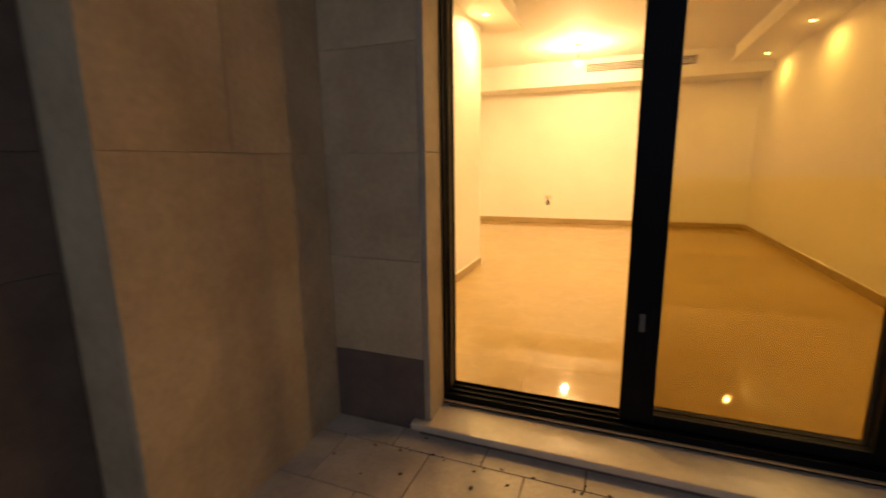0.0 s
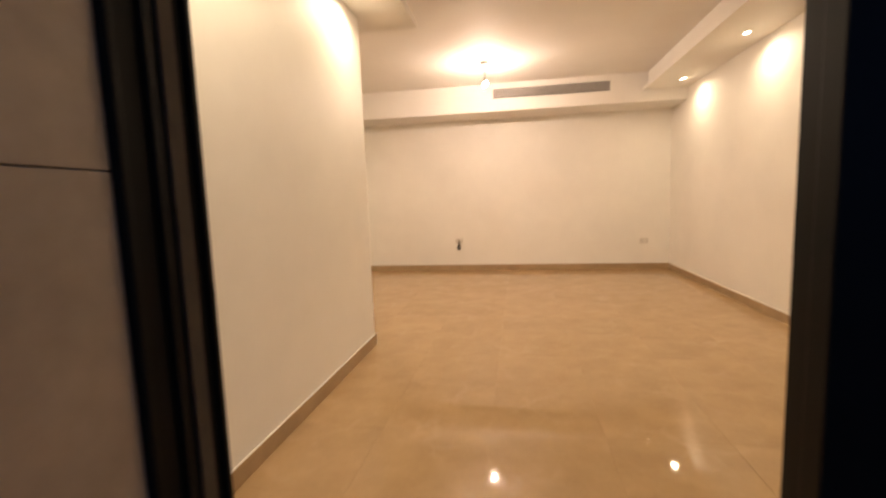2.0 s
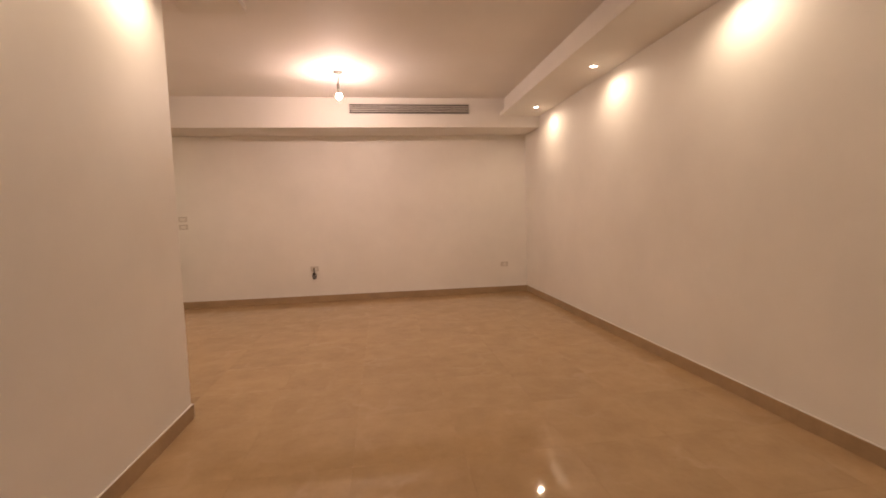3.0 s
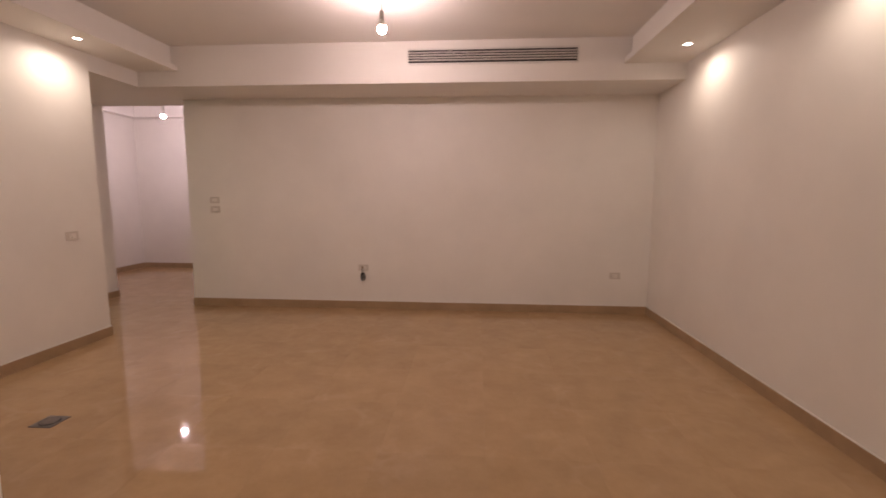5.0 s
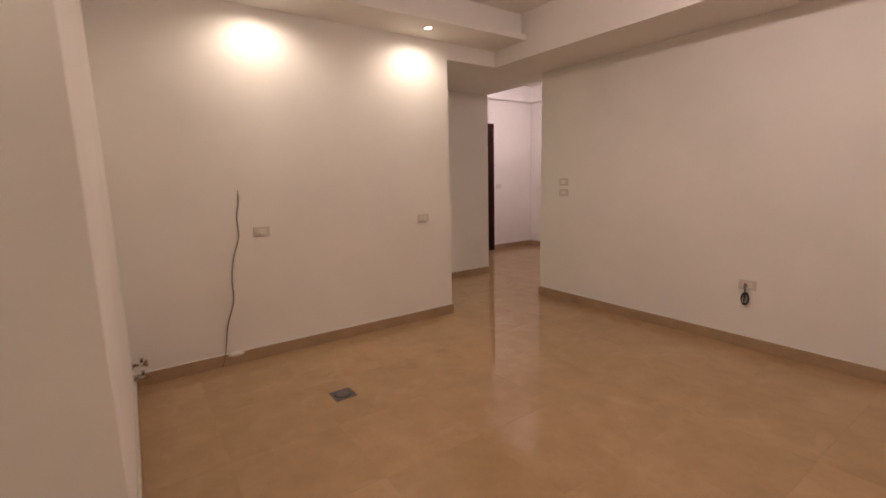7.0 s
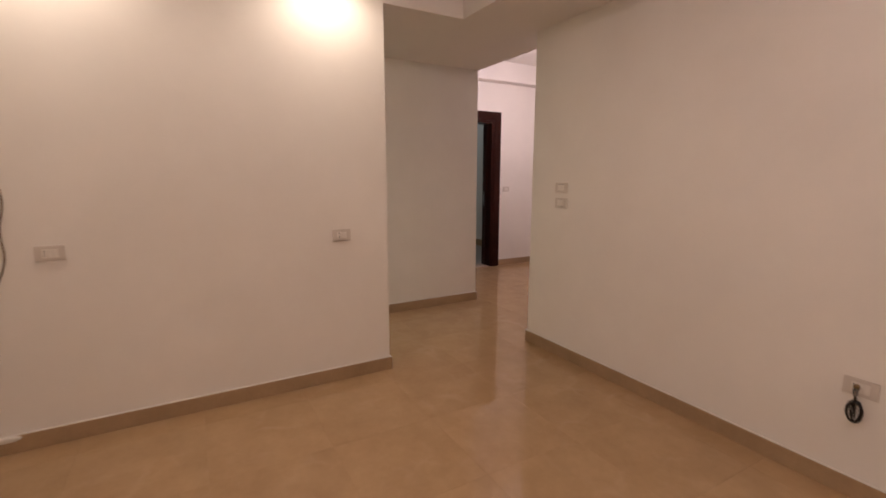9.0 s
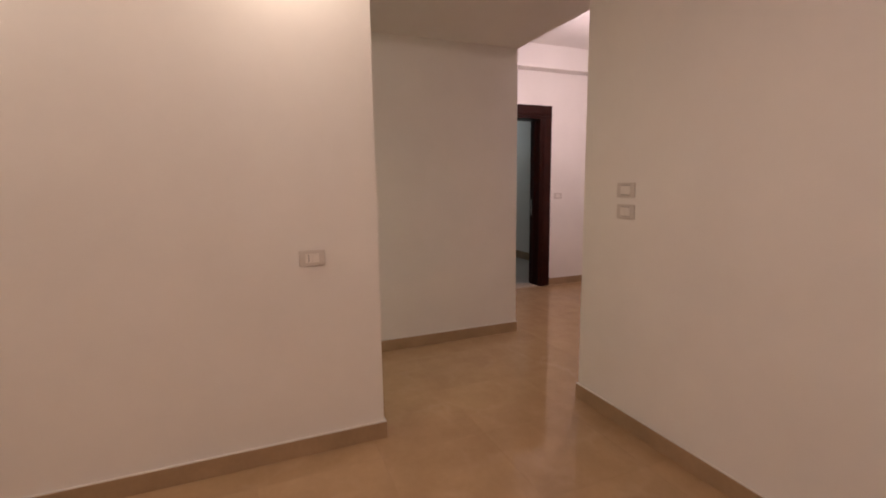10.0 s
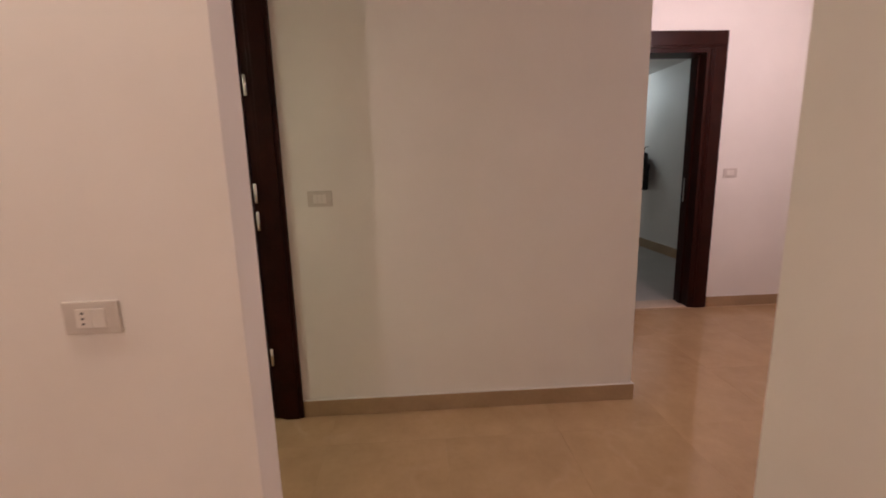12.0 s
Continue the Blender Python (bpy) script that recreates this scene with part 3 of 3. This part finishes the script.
core = setting("wall_outside", boxes((SIDE_X - 0.4, DOOR_L - 0.0025, OUT_Y + 0.03, 0.0, -0.3, 3.4), (DOOR_R + 0.03, 9.0, OUT_Y + 0.03, 0.0, -0.3, 3.4), (DOOR_L - 0.0025, DOOR_R + 0.03, OUT_Y + 0.03, 0.0, 2.48, 3.4)), STONE, "outer wall clad in limestone slabs", "wall")
side = setting("wall_balcony_side", boxes((SIDE_X - 0.4, SIDE_X - 0.03, -1.21, OUT_Y + 0.03, -0.3, 3.4)), STONE, "balcony side wall clad in limestone slabs", "wall")
set_back = setting("wall_balcony_far", boxes((SIDE_X - 0.6, SIDE_X - 0.25, -5.0, -1.21, -0.3, 3.4)), STONE, "set-back limestone wall, its shade put into dark slab colour", "wall")
# added out of view: keeps overhead sky light off paving and side walls
setting("ceiling_balcony", boxes((-0.5, 9.0, -4.0, OUT_Y + 0.03, 3.4, 3.6)), CEIL, "plain unseen slab added to block sky light from above", "ceiling")
setting("wall_parapet", boxes((-0.5, 9.0, -5.2, -5.0, -0.3, 1.0)), STONE, "plain stone parapet closing the balcony", "wall")
setting("wall_balcony_east", boxes((8.8, 9.0, -5.0, OUT_Y, -0.3, 3.4)), STONE, "plain stone wall closing the balcony", "wall")
part("jamb_lining", boxes((DOOR_L - 0.001, DOOR_L + 0.03, OUT_Y, 0.0385, -0.024, 1.3092), (DOOR_L - 0.001, DOOR_L + 0.03, OUT_Y, 0.0385, 1.3108, 2.48), bevel=0.002), LINING, core, "pale stone reveal lining")
part("jamb_lining", boxes((DOOR_R + 0.001, DOOR_R + 0.028, OUT_Y, 0.0385, -0.024, 2.48), bevel=0.006), LINING, core, "pale stone reveal lining")


def slab(bm, mat, parent):
    part("slab", bm, mat, parent)


ROWS = [(OUT_Z, 0.30), (0.30, 0.80), (0.80, 1.31), (1.31, 1.785), (1.785, 2.25), (2.25, 2.75), (2.75, 3.4)]
for i, (a, b) in enumerate(ROWS):
    mat = DARKSTONE_AND_SHADE if i == 0 else STONE
    proud = 0.004 if i == 0 else 0.0
    slab(boxes((SIDE_X, DOOR_L - 0.003, OUT_Y - proud, OUT_Y + 0.028, a + 0.0008, b - 0.0008), bevel=0.0012), mat, core)
    slab(boxes((DOOR_R + 0.0295, 5.2, OUT_Y - proud, OUT_Y + 0.028, a + 0.0008, b - 0.0008), bevel=0.0012), mat, core)
for a, b in ((OUT_Z, 1.31), (1.31, 2.4), (2.4, 3.4)):
    for y0, y1 in ((-0.72, OUT_Y - 0.002), (-1.21, -0.722)) if a > 1 else ((-1.21, OUT_Y - 0.002),):
        slab(boxes((SIDE_X - 0.028, SIDE_X, y0, y1, a + 0.0008, b - 0.0008), bevel=0.0012), STONE, side)
# limestone lying in shade: its darkness is painted with the dark slab colour
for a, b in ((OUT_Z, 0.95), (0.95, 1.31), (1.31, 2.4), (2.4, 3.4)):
    slab(boxes((SIDE_X - 0.248, SIDE_X - 0.22, -2.4, -1.214, a + 0.0008, b - 0.0008), bevel=0.0012), DARKSTONE_AND_SHADE, set_back)
paving = setting("pavement", boxes((-0.5, 9.0, -5.0, OUT_Y, OUT_Z - 0.014, OUT_Z - 0.006)), DIRTY, "balcony stone paving with dirty joints", "paving")
y = OUT_Y
for j, d in enumerate((0.16, 0.33, 0.33, 0.33, 0.33, 0.33, 0.33)):
    x = SIDE_X - (0.30 if j % 2 else 0.05)
    while x < 4.6:
        part("tile", boxes((x + 0.003, x + 0.447, y - d + 0.003, y - 0.003, OUT_Z - 0.01, OUT_Z), bevel=0.002), PAVE, paving)
        x += 0.45
    y -= d

# dry crumbs of dirt along the paving joints
rng = random.Random(7)
bm = bmesh.new()
for k in range(46):
    size = rng.uniform(0.003, 0.008)
    m = pose(rng.uniform(1.35, 2.9), OUT_Y - (0.16 if k % 2 else rng.uniform(0.04, 0.6)) + rng.gauss(0, 0.012), OUT_Z + size * 0.3, rng.uniform(0, 60), 0, rng.uniform(0, 360)) @ Matrix.Diagonal((size * rng.uniform(1, 2), size, size * 0.6, 1))
    bmesh.ops.create_icosphere(bm, subdivisions=1, radius=1, matrix=m)
tagged(new("dirt_crumbs", mesh_of("dirt_crumbs", bm, DIRTY)), "dry brown crumbs of dirt on the balcony paving", "dirt", kind="stuff")

# ---- floors ----
floor = setting("floor", boxes((FAR_X - 0.22, EAST, 0.201, FAR_Y, -0.12, -0.0012)), GROUT, "polished beige tile floor with fine joints", "floor")
setting("floor_room", boxes((RX, FAR_X - 0.22, 6.4, RY + 0.2, -0.12, 0.0)), GREYTILE, "grey tiled floor of the far room", "floor")
P = 0.598
shared = mesh_of("tile", boxes((0.0004, P - 0.0004, 0.0004, P - 0.0004, -0.006, 0.0), bevel=0.0002), TILE)
OX, OY = 2.124 - 8 * P * 1.0, 3.61 - 7 * P
for i in range(-6, 14):
    for j in range(-1, 18):
        x, y = OX + i * P, OY + j * P
        room = x + P > BLOCK_X - 0.1 and y < NORTH and y > -0.3 and x < EAST
        recess = x + P > WEST and x < BLOCK_X + 0.1 and BLOCK_Y - P < y < NORTH
        corridor = HALL_X - P < x < WEST and 4.2 < y < HALL_END
        hall = FAR_X - P + 0.1 < x < 1.2 and NORTH - 0.1 < y < FAR_Y and y + P > HALL_END
        if (room or recess or corridor or hall) and y > -0.25:
            ob = new("tile", shared)
            ob.parent = floor
            ob.location = (x, y, 0)
